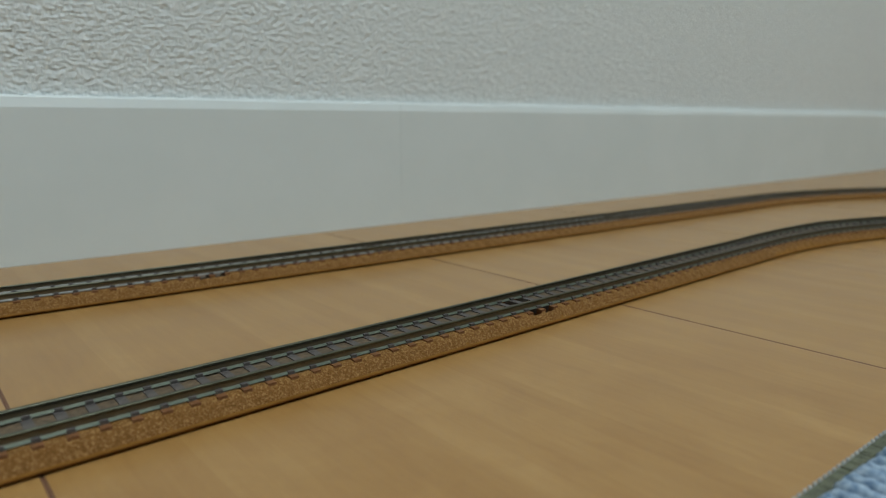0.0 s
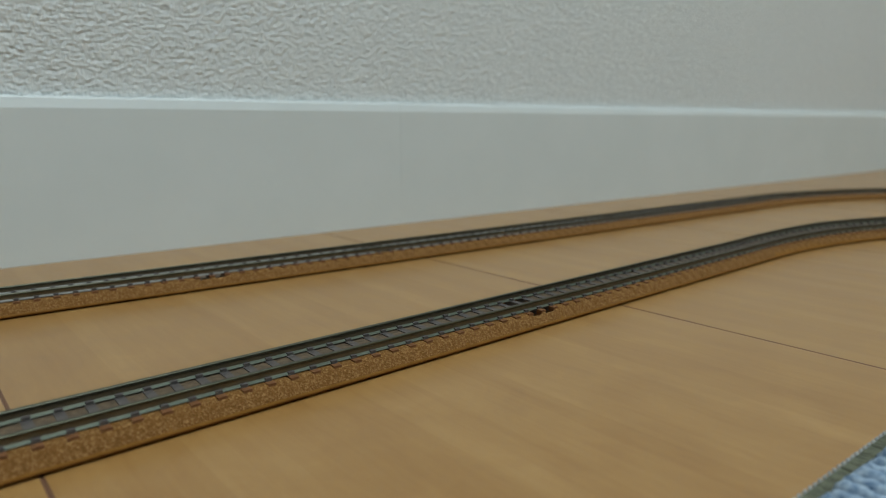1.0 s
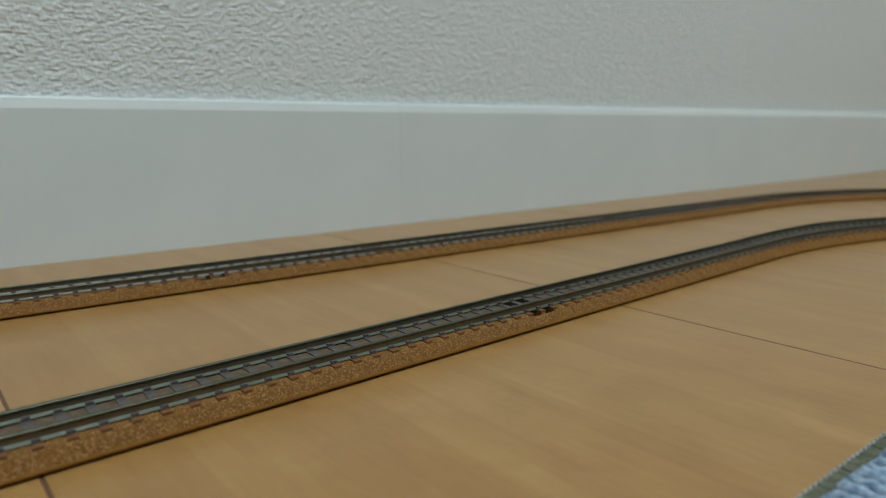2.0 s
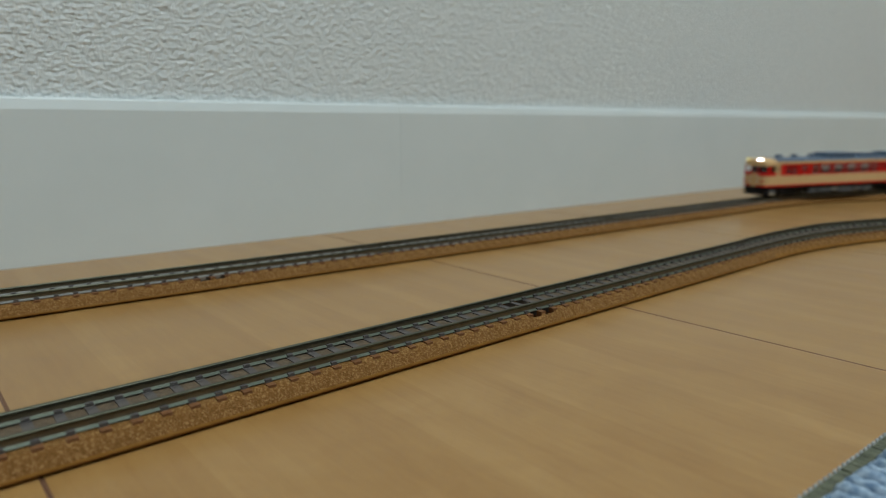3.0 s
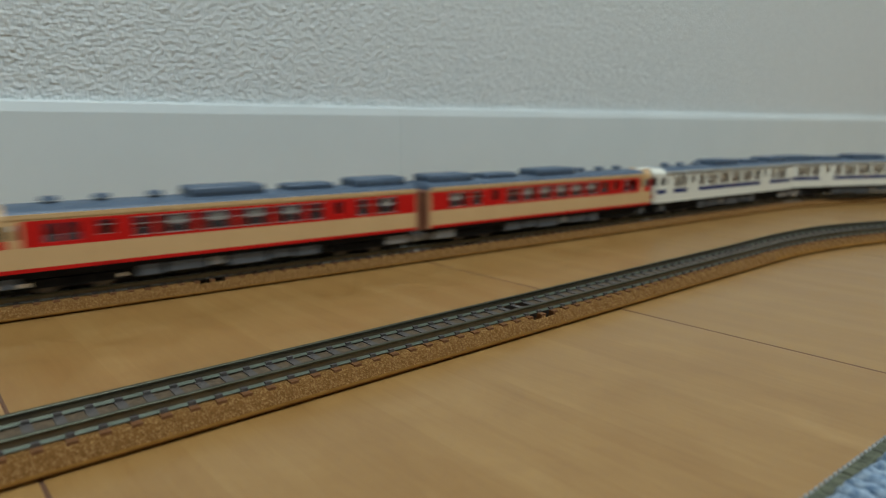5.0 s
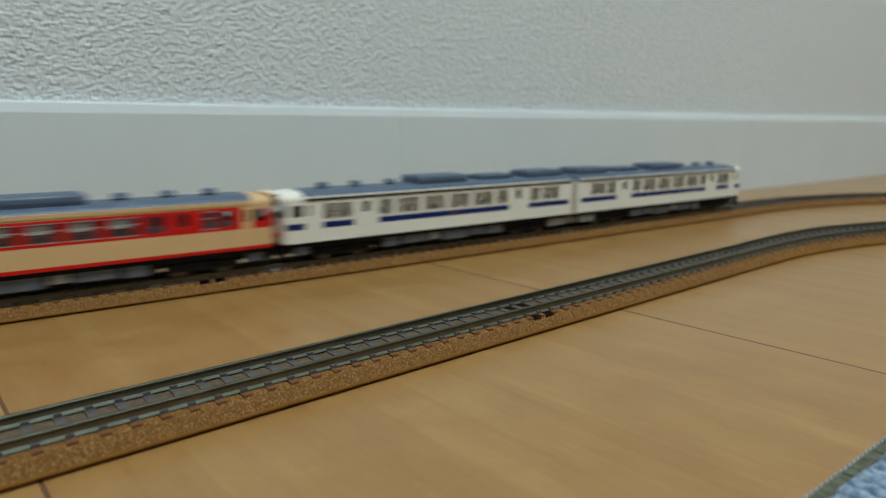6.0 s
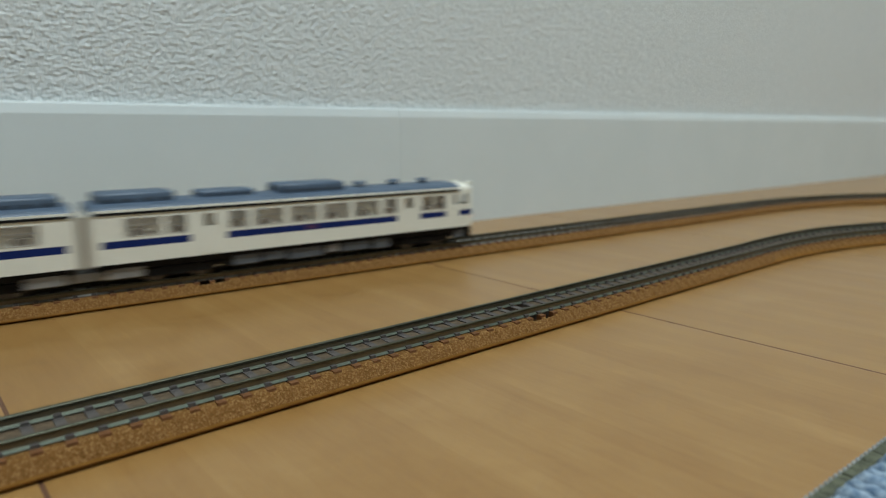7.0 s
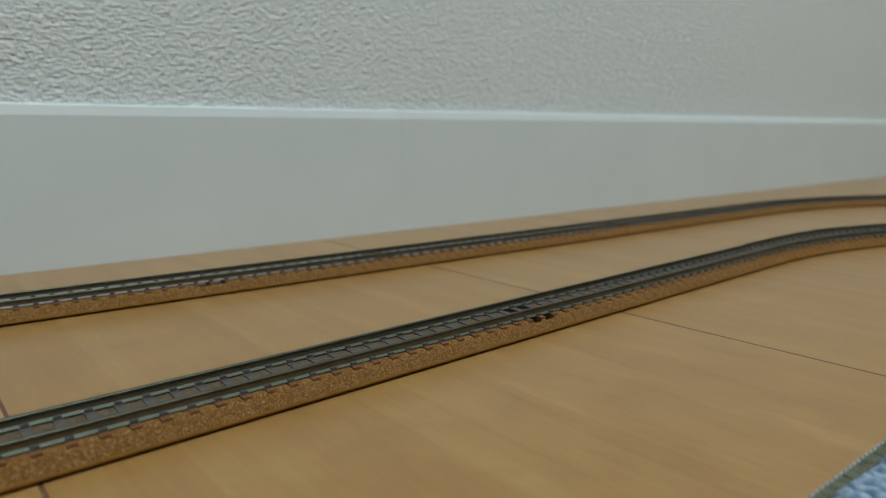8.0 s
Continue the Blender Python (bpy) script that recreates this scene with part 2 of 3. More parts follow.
def build_floor():
    """Boards that run towards the wall, with chamfered long edges."""
    f = tagged(new("floor"), "honey-coloured maple floorboards with fine grooves", "floor", kind="structure")
    turn = Matrix.Rotation(radians(FLOOR_TURN - 90), 4, "Z")
    back = (ROOM.inverted() @ turn)
    planes = [((X0 - 0.08, 0, 0), (-1, 0, 0)), ((X1 + 0.08, 0, 0), (1, 0, 0)), ((0, 0.1, 0), (0, 1, 0)), ((0, -DEPTH - 0.1, 0), (0, -1, 0))]
    inv = back.inverted()
    for k in range(-24, 24):
        a = SEAM + k * PLANK
        bm = bmesh.new()
        c = 0.00038
        prof = [(a + 0.00002, -0.012), (a + PLANK - 0.00002, -0.012), (a + PLANK - 0.00002, -c * 0.6), (a + PLANK - c, 0.0), (a + c, 0.0), (a + 0.00002, -c * 0.6)]
        # local x runs along the board, away from the wall; local y across it
        ends = [[bm.verts.new((x, y, z)) for y, z in prof] for x in (-2.2, 4.2)]
        n = len(prof)
        for i in range(n):
            bm.faces.new((ends[0][i], ends[1][i], ends[1][(i + 1) % n], ends[0][(i + 1) % n]))
        bm.faces.new(ends[0])
        bm.faces.new(ends[1][::-1])
        for co, no in planes:
            g = bm.verts[:] + bm.edges[:] + bm.faces[:]
            if not g:
                break
            cut = bmesh.ops.bisect_plane(bm, geom=g, plane_co=inv @ Vector(co), plane_no=inv.to_3x3() @ Vector(no), clear_outer=True)
            edges = [e for e in cut["geom_cut"] if isinstance(e, bmesh.types.BMEdge)]
            if edges:
                bmesh.ops.edgenet_fill(bm, edges=edges)
        if not bm.faces:
            bm.free()
            continue
        bmesh.ops.recalc_face_normals(bm, faces=bm.faces[:])
        for face in bm.faces:
            if face.normal.z < 0.95 and face.calc_center_median().z > -0.001:
                face.material_index = 1
        part("plank", bm, [WOOD, GROOVE], f, at=turn)
    sub = part("subfloor", boxed(X0 - 0.1, X1 + 0.1, -DEPTH - 0.12, 0.12, -0.05, -0.0125), DARK_GAP, f, "dark board under the planks", at=ROOM)
    return f


# ---- model railway track ----
RAIL_TOP, GAUGE_C = 6.06, 4.95
RADIUS = 280.0
BED = [(8.2, 0.0), (8.2, 0.5), (9.95, 0.55), (9.95, 0.95), (9.75, 1.3), (9.2, 1.75), (8.6, 2.5), (8.05, 3.1), (7.65, 3.45), (7.1, 3.65), (6.3, 3.7), (5.2, 3.7),
       (4.0, 3.7), (2.6, 3.7), (1.3, 3.7), (0.0, 3.7)]
BED = BED + [(-e, z) for e, z in BED[-2::-1]]


def bend(s, e, z, radius):
    """From millimetres along and across a piece of track to its space; a radius bends it to the right."""
    if not radius:
        return Vector((s, e, z)) * MM
    a = s / radius
    return Vector(((radius + e) * math.sin(a), (radius + e) * math.cos(a) - radius, z)) * MM


def swept(profile, length, step, radius, closed=True, shape=None):
    bm = bmesh.new()
    n = max(1, round(length / step))
    rows = []
    for i in range(n + 1):
        s = length * i / n
        rows.append([bm.verts.new(bend(s, *(shape(s, e, z) if shape else (e, z)), radius)) for e, z in profile])
    m = len(profile)
    for a, b in zip(rows, rows[1:]):
        for j in range(m if closed else m - 1):
            bm.faces.new((a[j], a[(j + 1) % m], b[(j + 1) % m], b[j]))
    if closed:
        bm.faces.new(rows[0][::-1])
        bm.faces.new(rows[-1])
    bmesh.ops.recalc_face_normals(bm, faces=bm.faces[:])
    return bm


def build_track(length, radius=0.0, step=0.5, holes=(), inner_holes=False, pitch=0.0, first=0.0, cant=0.0, foot=RAIL_FOOT):
    """A piece of track on its roadbed: two rails, sleepers with rail chairs, joiners."""
    thing = tagged(new("track_section"), "brown model railway track on moulded ballast, nickel rails", "model track", group="model railway track")
    if not pitch:
        pitch = length / round(length / 4.8)
        first = pitch / 2
    count = int((length - first - 1.0) / pitch) + 1

    def lift(s, e):
        """A canted piece rises towards its outer side, with a ramp at both ends."""
        return cant * max(0.0, min(1.0, s / 60, (length - s) / 60)) * (e + 9.9)

    def shape(s, e, z):
        side, low = e, z < 0.6
        if z > 1.6:
            q = Vector((s * 2.1, e * 2.1, z * 2.1 + length))
            d = noise.noise(q) * 0.13 + noise.noise(q * 2.3) * 0.07
            near = abs(((s - first) / pitch + 0.5) % 1 - 0.5) * pitch
            bulge = 0.26 if near > 1.1 else 0.0
            z = z + d + (bulge if abs(e) > 6 else 0.06)
            e = e + (d * 0.7 + (0.2 if near > 1.1 else 0)) * (1 if e > 0 else -1) * (abs(e) > 6)
            for k in holes:
                if abs(s - first - (k - 0.5) * pitch) < 1.6 and (-7.7 < side < -3.4 or (inner_holes and 2.4 < side < 6.6)):
                    z, e = 1.2, side
        return e, z if low else z + lift(s, side)

    bed = part("roadbed", swept(BED, length, step, radius, shape=shape), [BALLAST, BED_PLAIN, BED_TOP], thing, "moulded brown ballast roadbed")
    zs = bed.data
    for p in zs.polygons:
        if p.center.z < (2.2 if cant else 1.5) * MM and len(p.vertices) == 4:
            p.material_index = 1
        elif abs(((p.center.xy + Vector((0, radius * MM if radius else 0))).length - radius * MM) if radius else p.center.y) < 5.4 * MM:
            p.material_index = 2
    smooth(bed)
    base = RAIL_TOP - 2.0

    def along(face):
        p = face.calc_center_median() / MM
        return radius * math.atan2(p.x, p.y + radius) if radius else p.x

    for side in (-1, 1):
        y = side * GAUGE_C
        prof = [(0.92, 0), (0.92, 0.1), (0.28, 0.45), (0.26, 1.3), (0.42, 1.45), (0.45, 1.9), (0.36, 2.0)]
        prof = [(y + e, base + z) for e, z in prof] + [(y - e, base + z) for e, z in prof[::-1]]
        bm = swept(prof, length, length if not radius else 4.0, radius, shape=lambda s, e, z: (e, z + lift(s, e)))
        for f in bm.faces:
            c = f.calc_center_median().z - (lift(along(f), y) * MM if cant else 0.0)
            if len(f.verts) == 4 and c < (base + 0.45) * MM:
                f.material_index = 1
            elif len(f.verts) == 4 and c > (base + 1.4) * MM:
                f.material_index = 2
        part("rail", bm, [RAIL, foot, RAIL_HEAD], thing, "dull nickel-silver rail")
        for at in (0.0, length):
            j = [(y - 1.1, base - 0.05), (y + 1.1, base - 0.05), (y + 1.1, base + 0.38), (y + 0.36, base + 0.6), (y - 0.36, base + 0.6), (y - 1.1, base + 0.38)]
            bm = swept(j, 4.6, 4.6, 0)
            for v in bm.verts:
                v.co = bend(v.co.x / MM + (at if at == 0 else at - 4.6), v.co.y / MM, v.co.z / MM, radius)
            part("rail_joiner", bm, JOINER, thing, "bright metal rail joiner")
    bm = bmesh.new()
    box(bm, -0.85 * MM, 0.85 * MM, -5.9 * MM, 5.9 * MM, 2.6 * MM, 4.02 * MM)
    for side in (-1, 1):
        a, b = sorted((side * 5.9, side * 7.6))
        box(bm, -0.85 * MM, 0.85 * MM, a * MM, b * MM, 2.5 * MM, 3.98 * MM, index=2)
    for side in (-1, 1):
        for off in (-0.78, 0.78):
            y = (side * GAUGE_C + off) * MM
            box(bm, -0.62 * MM, 0.62 * MM, y - 0.42 * MM, y + 0.42 * MM, 3.95 * MM, 4.62 * MM, index=1)
    mesh = bpy.data.meshes.new("tie")
    bm.to_mesh(mesh)
    bm.free()
    mesh.materials.append(TIE)
    mesh.materials.append(CHAIR)
    mesh.materials.append(TIE_END)
    for i in range(count):
        s = first + i * pitch
        a = s / radius if radius else 0
        m = Matrix.Translation(bend(s, 0, lift(s, 0), radius)) @ Matrix.Rotation(-a, 4, "Z") @ Matrix.Rotation(math.atan((lift(s, 5) - lift(s, -5)) / 10), 4, "X")
        part("tie", None, None, thing, at=m, mesh=mesh)
    return thing


def line_frame(turn, off):
    return Matrix.Rotation(radians(turn), 4, "Z") @ Matrix.Translation((0, off * MM, 0))


NEAR, FAR = line_frame(39.9, 117.3), line_frame(36.04, 215.95)
NEAR_JOINT, FAR_JOINT = 258.0, 405.5
ARC = RADIUS * math.pi / 4


def place(frame_m, s):
    return frame_m @ Matrix.Translation((s * MM, 0, 0))


def build_tracks():
    near_piece = build_track(280, 0, 0.45, holes=(30, 31), inner_holes=True, pitch=4.774, first=4.95)
    near_piece.matrix_basis = place(NEAR, NEAR_JOINT - 280)
    plain = build_track(280, 0, 0.8)
    plain.matrix_basis = place(NEAR, NEAR_JOINT - 560)
    curve = build_track(ARC, RADIUS, 0.8, cant=0.11)
    curve.matrix_basis = place(NEAR, NEAR_JOINT)
    end = place(NEAR, NEAR_JOINT) @ arc_end()
    copy_thing(curve, end)
    slotted = build_track(140, 0, 0.5, holes=(15, 16), foot=FOOT_PALE)
    slotted.matrix_basis = place(FAR, FAR_JOINT - 420)
    straight = build_track(140, 0, 0.6, foot=FOOT_PALE)
    straight.matrix_basis = place(FAR, FAR_JOINT - 140)
    for k in (2, 4, 5, 6, 7, 8):
        copy_thing(straight, place(FAR, FAR_JOINT - 140 * k))
    m = place(FAR, FAR_JOINT)
    far_curve = build_track(ARC, RADIUS, 0.8, foot=FOOT_PALE)
    far_curve.matrix_basis = m
    for k in range(4):
        if k:
            copy_thing(far_curve, m)
        m = m @ arc_end()
    for k in range(3):
        copy_thing(straight, m @ Matrix.Translation((140 * MM * k, 0, 0)))


def arc_end():
    return Matrix.Translation(bend(ARC, 0, 0, RADIUS)) @ Matrix.Rotation(-math.pi / 4, 4, "Z")


def on_track(s):
    """Place and heading, in the far track's frame, at s millimetres along it."""
    total = RADIUS * math.pi
    if s <= FAR_JOINT:
        return Vector((s, 0, RAIL_TOP)) * MM, 0.0
    if s <= FAR_JOINT + total:
        v = bend(s - FAR_JOINT, 0, RAIL_TOP, RADIUS)
        return v + Vector((FAR_JOINT * MM, 0, 0)), -(s - FAR_JOINT) / RADIUS
    return Vector((FAR_JOINT - (s - FAR_JOINT - total), -2 * RADIUS, RAIL_TOP)) * MM, -math.pi


# ---- railcars: local x from the cab (-) to the corridor end (+), z = 0 on the rails ----
LONG, HALF = 139.4, 9.75
ROWS = [7.1, 8.2, 11.7, 13.9, 15.0, 16.1, 20.1, 21.1, 21.7]
# along the side: (start, end, kind) of windows; doors are listed apart
# three kinds of railcar differ in windows, doors and roof ventilators
END_WINDOWS = [(113.4, 118.6), (120.8, 130.4)]
LAYOUTS = {
    "red_wide": ([(16.8, 20.8), (21.8, 25.8), (39.4, 44.8), (46.2, 56.8), (58.4, 69.0), (70.6, 81.2), (82.8, 93.4), (95.0, 100.4)] + END_WINDOWS,
                 [(28.0, 36.6), (102.6, 110.0)], (19.8, 33.3, 48.2), 57.0),
    "red_close": ([(14.4, 18.9), (19.5, 24.0), (34.8, 40.4), (42.0, 50.4), (52.1, 60.5), (62.2, 70.6), (72.3, 80.7), (82.4, 90.8), (92.5, 100.0)] + END_WINDOWS,
                  [(26.0, 33.6), (102.6, 110.0)], (18.4, 31.4, 44.8), 54.5),
    "white": ([(15.4, 20.4), (21.2, 26.2), (37.6, 42.8), (45.6, 55.0), (57.8, 67.2), (70.0, 79.4), (82.2, 91.6), (94.4, 100.0)] + END_WINDOWS,
              [(28.2, 36.0), (102.6, 110.0)], (19.6, 33.0, 48.0), 57.0),
}
CREW_DOOR = (8.6, 11.6)
STRIPES = [(0.6, 8.2), (14.8, 27.0), (37.4, 101.0), (112.2, 137.2)]
CAB = [(0.0, 2.7), (0.0, 3.3), (0.1, 5.6), (0.5, 7.5), (1.5, 9.0), (3.0, 9.6), (3.6, HALF), (7.6, HALF)]


def outline(windows, doors):
    """The body's outline from above, counter-clockwise: (x, y, tag of the wall strip that follows)."""
    xs = {8.2, *CREW_DOOR, LONG}
    for a, b in windows + doors + STRIPES[1:]:
        xs |= {a, b}
    for a, b in doors:
        xs |= {a + 2.0, b - 2.0}
    xs = sorted(xs | {9.4, 10.8})
    pts = [(x, -y) for x, y in CAB] + [(x, -HALF) for x in xs[:-1]]
    pts += [(LONG - 0.6, -HALF), (LONG, -HALF + 0.6)]
    half = pts
    return half + [(x, -y) for x, y in half[::-1]]


def is_window(span, windows):
    return any(a - 0.01 < span[0] and span[1] < b + 0.01 for a, b in windows)


def door_window(span, doors):
    return any(a + 1.99 < span[0] and span[1] < b - 1.99 for a, b in doors) or (9.39 < span[0] and span[1] < 10.81)


def build_car(scheme, lit, layout):
    """A diesel railcar with a cab at its -x end."""
    red = scheme == "red"
    windows, doors, vents, cooler = LAYOUTS[layout]
    main = CREAM if red else IVORY
    label = ("model diesel railcar in cream with red window band, blue-grey roof" if red
             else "model diesel railcar in ivory with blue waist stripe, blue-grey roof")
    car = tagged(new("model_railcar"), label, "model train", group="model train cars")
    ox = -LONG / 2
    pts = outline(windows, doors)
    bm = bmesh.new()
    verts = [[bm.verts.new(((x + ox) * MM, y * MM, z * MM)) for z in ROWS] for x, y in pts]
    panes = []
    n = len(pts)
    for i in range(n):
        (xa, ya), (xb, yb) = pts[i], pts[(i + 1) % n]
        span = (min(xa, xb), max(xa, xb))
        xm, ym = (xa + xb) / 2, (abs(ya) + abs(yb)) / 2
        side = abs(ya) == HALF and abs(yb) == HALF and xm < LONG - 1
        open_rows = ()
        if side and is_window(span, windows):
            open_rows = (4, 5)
        elif side and door_window(span, doors):
            open_rows = (5,)
        elif xm < 1.2 and 3.3 < ym < 8.5 and abs(ya) >= 3.2 and abs(yb) >= 3.2:
            open_rows = (5,)
        elif side and 3.5 < span[0] and span[1] < 7.7:
            open_rows = (5,)
        elif xm < 0.1 and ym < 2.8 and abs(ya) < 3 and abs(yb) < 3:
            open_rows = (5,)
        for k in range(len(ROWS) - 1):
            if k in open_rows:
                continue
            f = bm.faces.new((verts[i][k], verts[(i + 1) % n][k], verts[(i + 1) % n][k + 1], verts[i][k + 1]))
            zm = (ROWS[k] + ROWS[k + 1]) / 2
            paint = 0
            if red:
                if zm < 8.2 and xm < LONG - 1:
                    paint = 1
                elif 13.9 < zm < 21.1 and 11.6 < xm < 138.6:
                    paint = 1
                elif 13.9 < zm < 16.1 and xm < 8.0:
                    paint = 1
                elif 16.1 < zm < 20.1 and xm < 7:
                    paint = 1
            else:
                if 11.7 < zm < 13.9 and any(a - 0.05 < span[0] and span[1] < b + 0.05 for a, b in STRIPES) and not (xm < 0.1 and ym < 2.9):
                    paint = 1
            f.material_index = paint
        if open_rows:
            panes.append((pts[i], pts[(i + 1) % n], ROWS[open_rows[0]], ROWS[open_rows[-1] + 1]))
    body = part("body", bm, [main, RED if red else BLUE], car)
    sol = body.modifiers.new("thickness", "SOLIDIFY")
    sol.thickness, sol.offset = 0.55 * MM, -1.0

    # glass and frames
    for (xa, ya), (xb, yb), z0, z1 in panes:
        d = Vector((xb - xa, yb - ya, 0))
        length = d.length
        turn = math.atan2(d.y, d.x)
        g = boxed(0.0, length * MM, 0.22 * MM, 0.42 * MM, z0 * MM, z1 * MM)
        pane = part("window_pane", g, GLASS, car, at=Matrix.Translation(((xa + ox) * MM, ya * MM, 0)) @ Matrix.Rotation(turn, 4, "Z"))
        pane.visible_shadow = False
        if length > 4.2 and xa > 9:
            fr = bmesh.new()
            w = 0.22
            for b in ((0, length, z0 - w, z0), (0, length, z1, z1 + w), (0, length, (z0 + z1) / 2 + 0.5, (z0 + z1) / 2 + 0.75)):
                box(fr, b[0] * MM, b[1] * MM, -0.08 * MM, 0.15 * MM, b[2] * MM, b[3] * MM)
            for a in () if red else (-w, length):
                box(fr, a * MM, (a + w) * MM, -0.08 * MM, 0.15 * MM, (z0 - w) * MM, (z1 + w) * MM)
            part("window_frame", fr, TRIM_METAL, car,
                 at=Matrix.Translation(((xa + ox) * MM, ya * MM, 0)) @ Matrix.Rotation(turn, 4, "Z"))

    # passenger doors with their rails, in the body's colour
    for side in (-1, 1):
        for a, b in doors + [CREW_DOOR]:
            g = bmesh.new()
            y0, y1 = sorted((side * (HALF - 0.05), side * (HALF + 0.14)))
            lo = 7.6
            for u, v, z0, z1 in ((a + 0.6, a + 1.9, lo, 20.6), (b - 1.9, b - 0.6, lo, 20.6), (a + 1.9, b - 1.9, lo, 16.0), (a + 1.9, b - 1.9, 20.15, 20.6)):
                if b - a > 5:
                    box(g, (u + ox) * MM, (v + ox) * MM, y0 * MM, y1 * MM, z0 * MM, z1 * MM)
            if b - a < 5:
                box(g, (a + 0.3 + ox) * MM, (b - 0.3 + ox) * MM, y0 * MM, y1 * MM, 8.3 * MM, 16.0 * MM)
            part("door", g, RED if red and b - a > 5 else main, car)
            if red and b - a > 5:
                g = boxed((a + 0.55 + ox) * MM, (b - 0.55 + ox) * MM, min(side * HALF, side * (HALF + 0.18)) * MM, max(side * HALF, side * (HALF + 0.18)) * MM, 8.2 * MM, 13.9 * MM)
                part("door_panel", g, main, car)

    # roof: curved vault with a domed cab end
    bm = bmesh.new()
    stations = [0.0, 0.5, 1.2, 2.2, 3.6, 5.5, 8.0, 8.6, LONG - 1.0, LONG - 0.3]
    rows = []
    for x in stations:
        g = min(1.0, 0.58 + 0.42 * math.sin(min(1, x / 8.0) * math.pi / 2))
        halfw = np.interp(x, [0, 0.1, 0.5, 1.5, 3.0, 3.6], [5.2, 5.6, 7.6, 9.0, 9.6, HALF]) if x < 3.6 else HALF
        row = []
        for k in range(17):
            a = math.pi * k / 16
            c, sn = math.cos(a), math.sin(a)
            row.append(bm.verts.new(((x + ox) * MM, -halfw * math.copysign(abs(c) ** 0.62, c) * MM, (21.68 + 3.15 * g * sn ** 0.8) * MM)))
        rows.append(row)
    for j, (a, b) in enumerate(zip(rows, rows[1:])):
        for k in range(16):
            f = bm.faces.new((a[k], b[k], b[k + 1], a[k + 1]))
            f.material_index = 1 if j < 6 else 0
    bm.faces.new(rows[0]).material_index = 1
    bm.faces.new(rows[-1][::-1])
    bmesh.ops.recalc_face_normals(bm, faces=bm.faces[:])
    smooth(part("roof", bm, [ROOF, main], car, "blue-grey roof"))
    for side in (-1, 1):
        y0, y1 = sorted((side * (HALF - 0.5), side * (HALF + 0.28)))
        if not red:
            part("gutter", boxed((8.2 + ox) * MM, (LONG - 0.6 + ox) * MM, y0 * MM, y1 * MM, 21.42 * MM, 22.2 * MM), BLACK, car, "thin black gutter line along the roof edge")
        part("roof_edge", boxed((8.2 + ox) * MM, (LONG - 0.6 + ox) * MM, (y0 + (0.1 if side < 0 else -0.1)) * MM, (y1 + (0.1 if side < 0 else -0.1)) * MM, (21.7 if red else 22.2) * MM, 22.9 * MM), main, car, "pale roof edge strip")

    # roof gear
    for x in vents:
        g = bmesh.new()
        cylinder(g, Matrix.Translation(((x + ox) * MM, 0, 25.1 * MM)), 1.5 * MM, 1.2 * MM, 16)
        cylinder(g, Matrix.Translation(((x + ox) * MM, 0, 26.2 * MM)), 2.7 * MM, 1.1 * MM, 20, 2.0 * MM)
        part("roof_vent", g, ROOF, car, "round push-in roof ventilator")
    for a, b, w, top, bev in ((cooler, cooler + 24.5, 6.4, 27.6, 0.9), (89.5, 107.5, 4.8, 26.7, 0.8), (115.0, 137.0, 6.2, 27.5, 0.9)):
        g = boxed((a + ox) * MM, (b + ox) * MM, -w * MM, w * MM, 23.2 * MM, top * MM, bevel=bev * MM)
        unit = smooth(part("air_conditioner", g, ROOF, car, "rounded roof air-conditioning unit"))
        g = bmesh.new()
        m = 6 if b - a > 22 else 4
        for k in range(m):
            x = a + 3 + (b - a - 6) * k / (m - 1)
            for side in (-1, 1):
                y0, y1 = sorted((side * (w - 0.3), side * (w + 0.12)))
                box(g, (x - 1.1 + ox) * MM, (x + 1.1 + ox) * MM, y0 * MM, y1 * MM, 24.9 * MM, 25.7 * MM)
        part("grille", g, GRILLE, unit, "dark side grilles")

    # cab front: headlights, tail lamps, handrails, skirt, corridor door
    for side in (-1, 1):
        turn_x = Matrix.Rotation(math.pi / 2, 4, "Y") @ Matrix.Diagonal((0.6, 1.35, 1, 1))
        g = cylinder(bmesh.new(), Matrix.Translation(((0.1 + ox) * MM, side * 4.3 * MM, 24.0 * MM)) @ turn_x, 1.35 * MM, 1.6 * MM, 20)
        light = part("headlight", g, main, car)
        g = cylinder(bmesh.new(), Matrix.Translation(((-0.8 + ox) * MM, side * 4.3 * MM, 24.0 * MM)) @ turn_x, 1.1 * MM, 0.3 * MM, 20)
        part("lens", g, (GLOW if side < 0 else GLOW_DIM) if lit else LAMP_OFF, light, "glowing headlight lens" if lit else "clear headlight lens")
        g = cylinder(bmesh.new(), Matrix.Translation(((0.2 + ox) * MM, side * 6.6 * MM, 10.4 * MM)) @ Matrix.Rotation(math.pi / 2, 4, "Y"), 0.8 * MM, 0.9 * MM, 16)
        part("tail_lamp", g, RED, car, "small red tail lamp")
        g = boxed((-0.25 + ox) * MM, (0.0 + ox) * MM, side * 3.1 * MM - 0.12 * MM, side * 3.1 * MM + 0.12 * MM, 9.0 * MM, 15.0 * MM)
        part("handrail", g, TRIM_METAL, car)
    g = boxed((-0.2 + ox) * MM, (0.05 + ox) * MM, -2.5 * MM, 2.5 * MM, 7.2 * MM, 15.4 * MM, bevel=0.08 * MM)
    part("front_door", g, main, car)
    g = boxed((1.0 + ox) * MM, (2.2 + ox) * MM, -8.2 * MM, 8.2 * MM, 1.6 * MM, 6.6 * MM, bevel=0.4 * MM)
    part("snow_plough", g, BLACK, car, "black skirt under the cab")
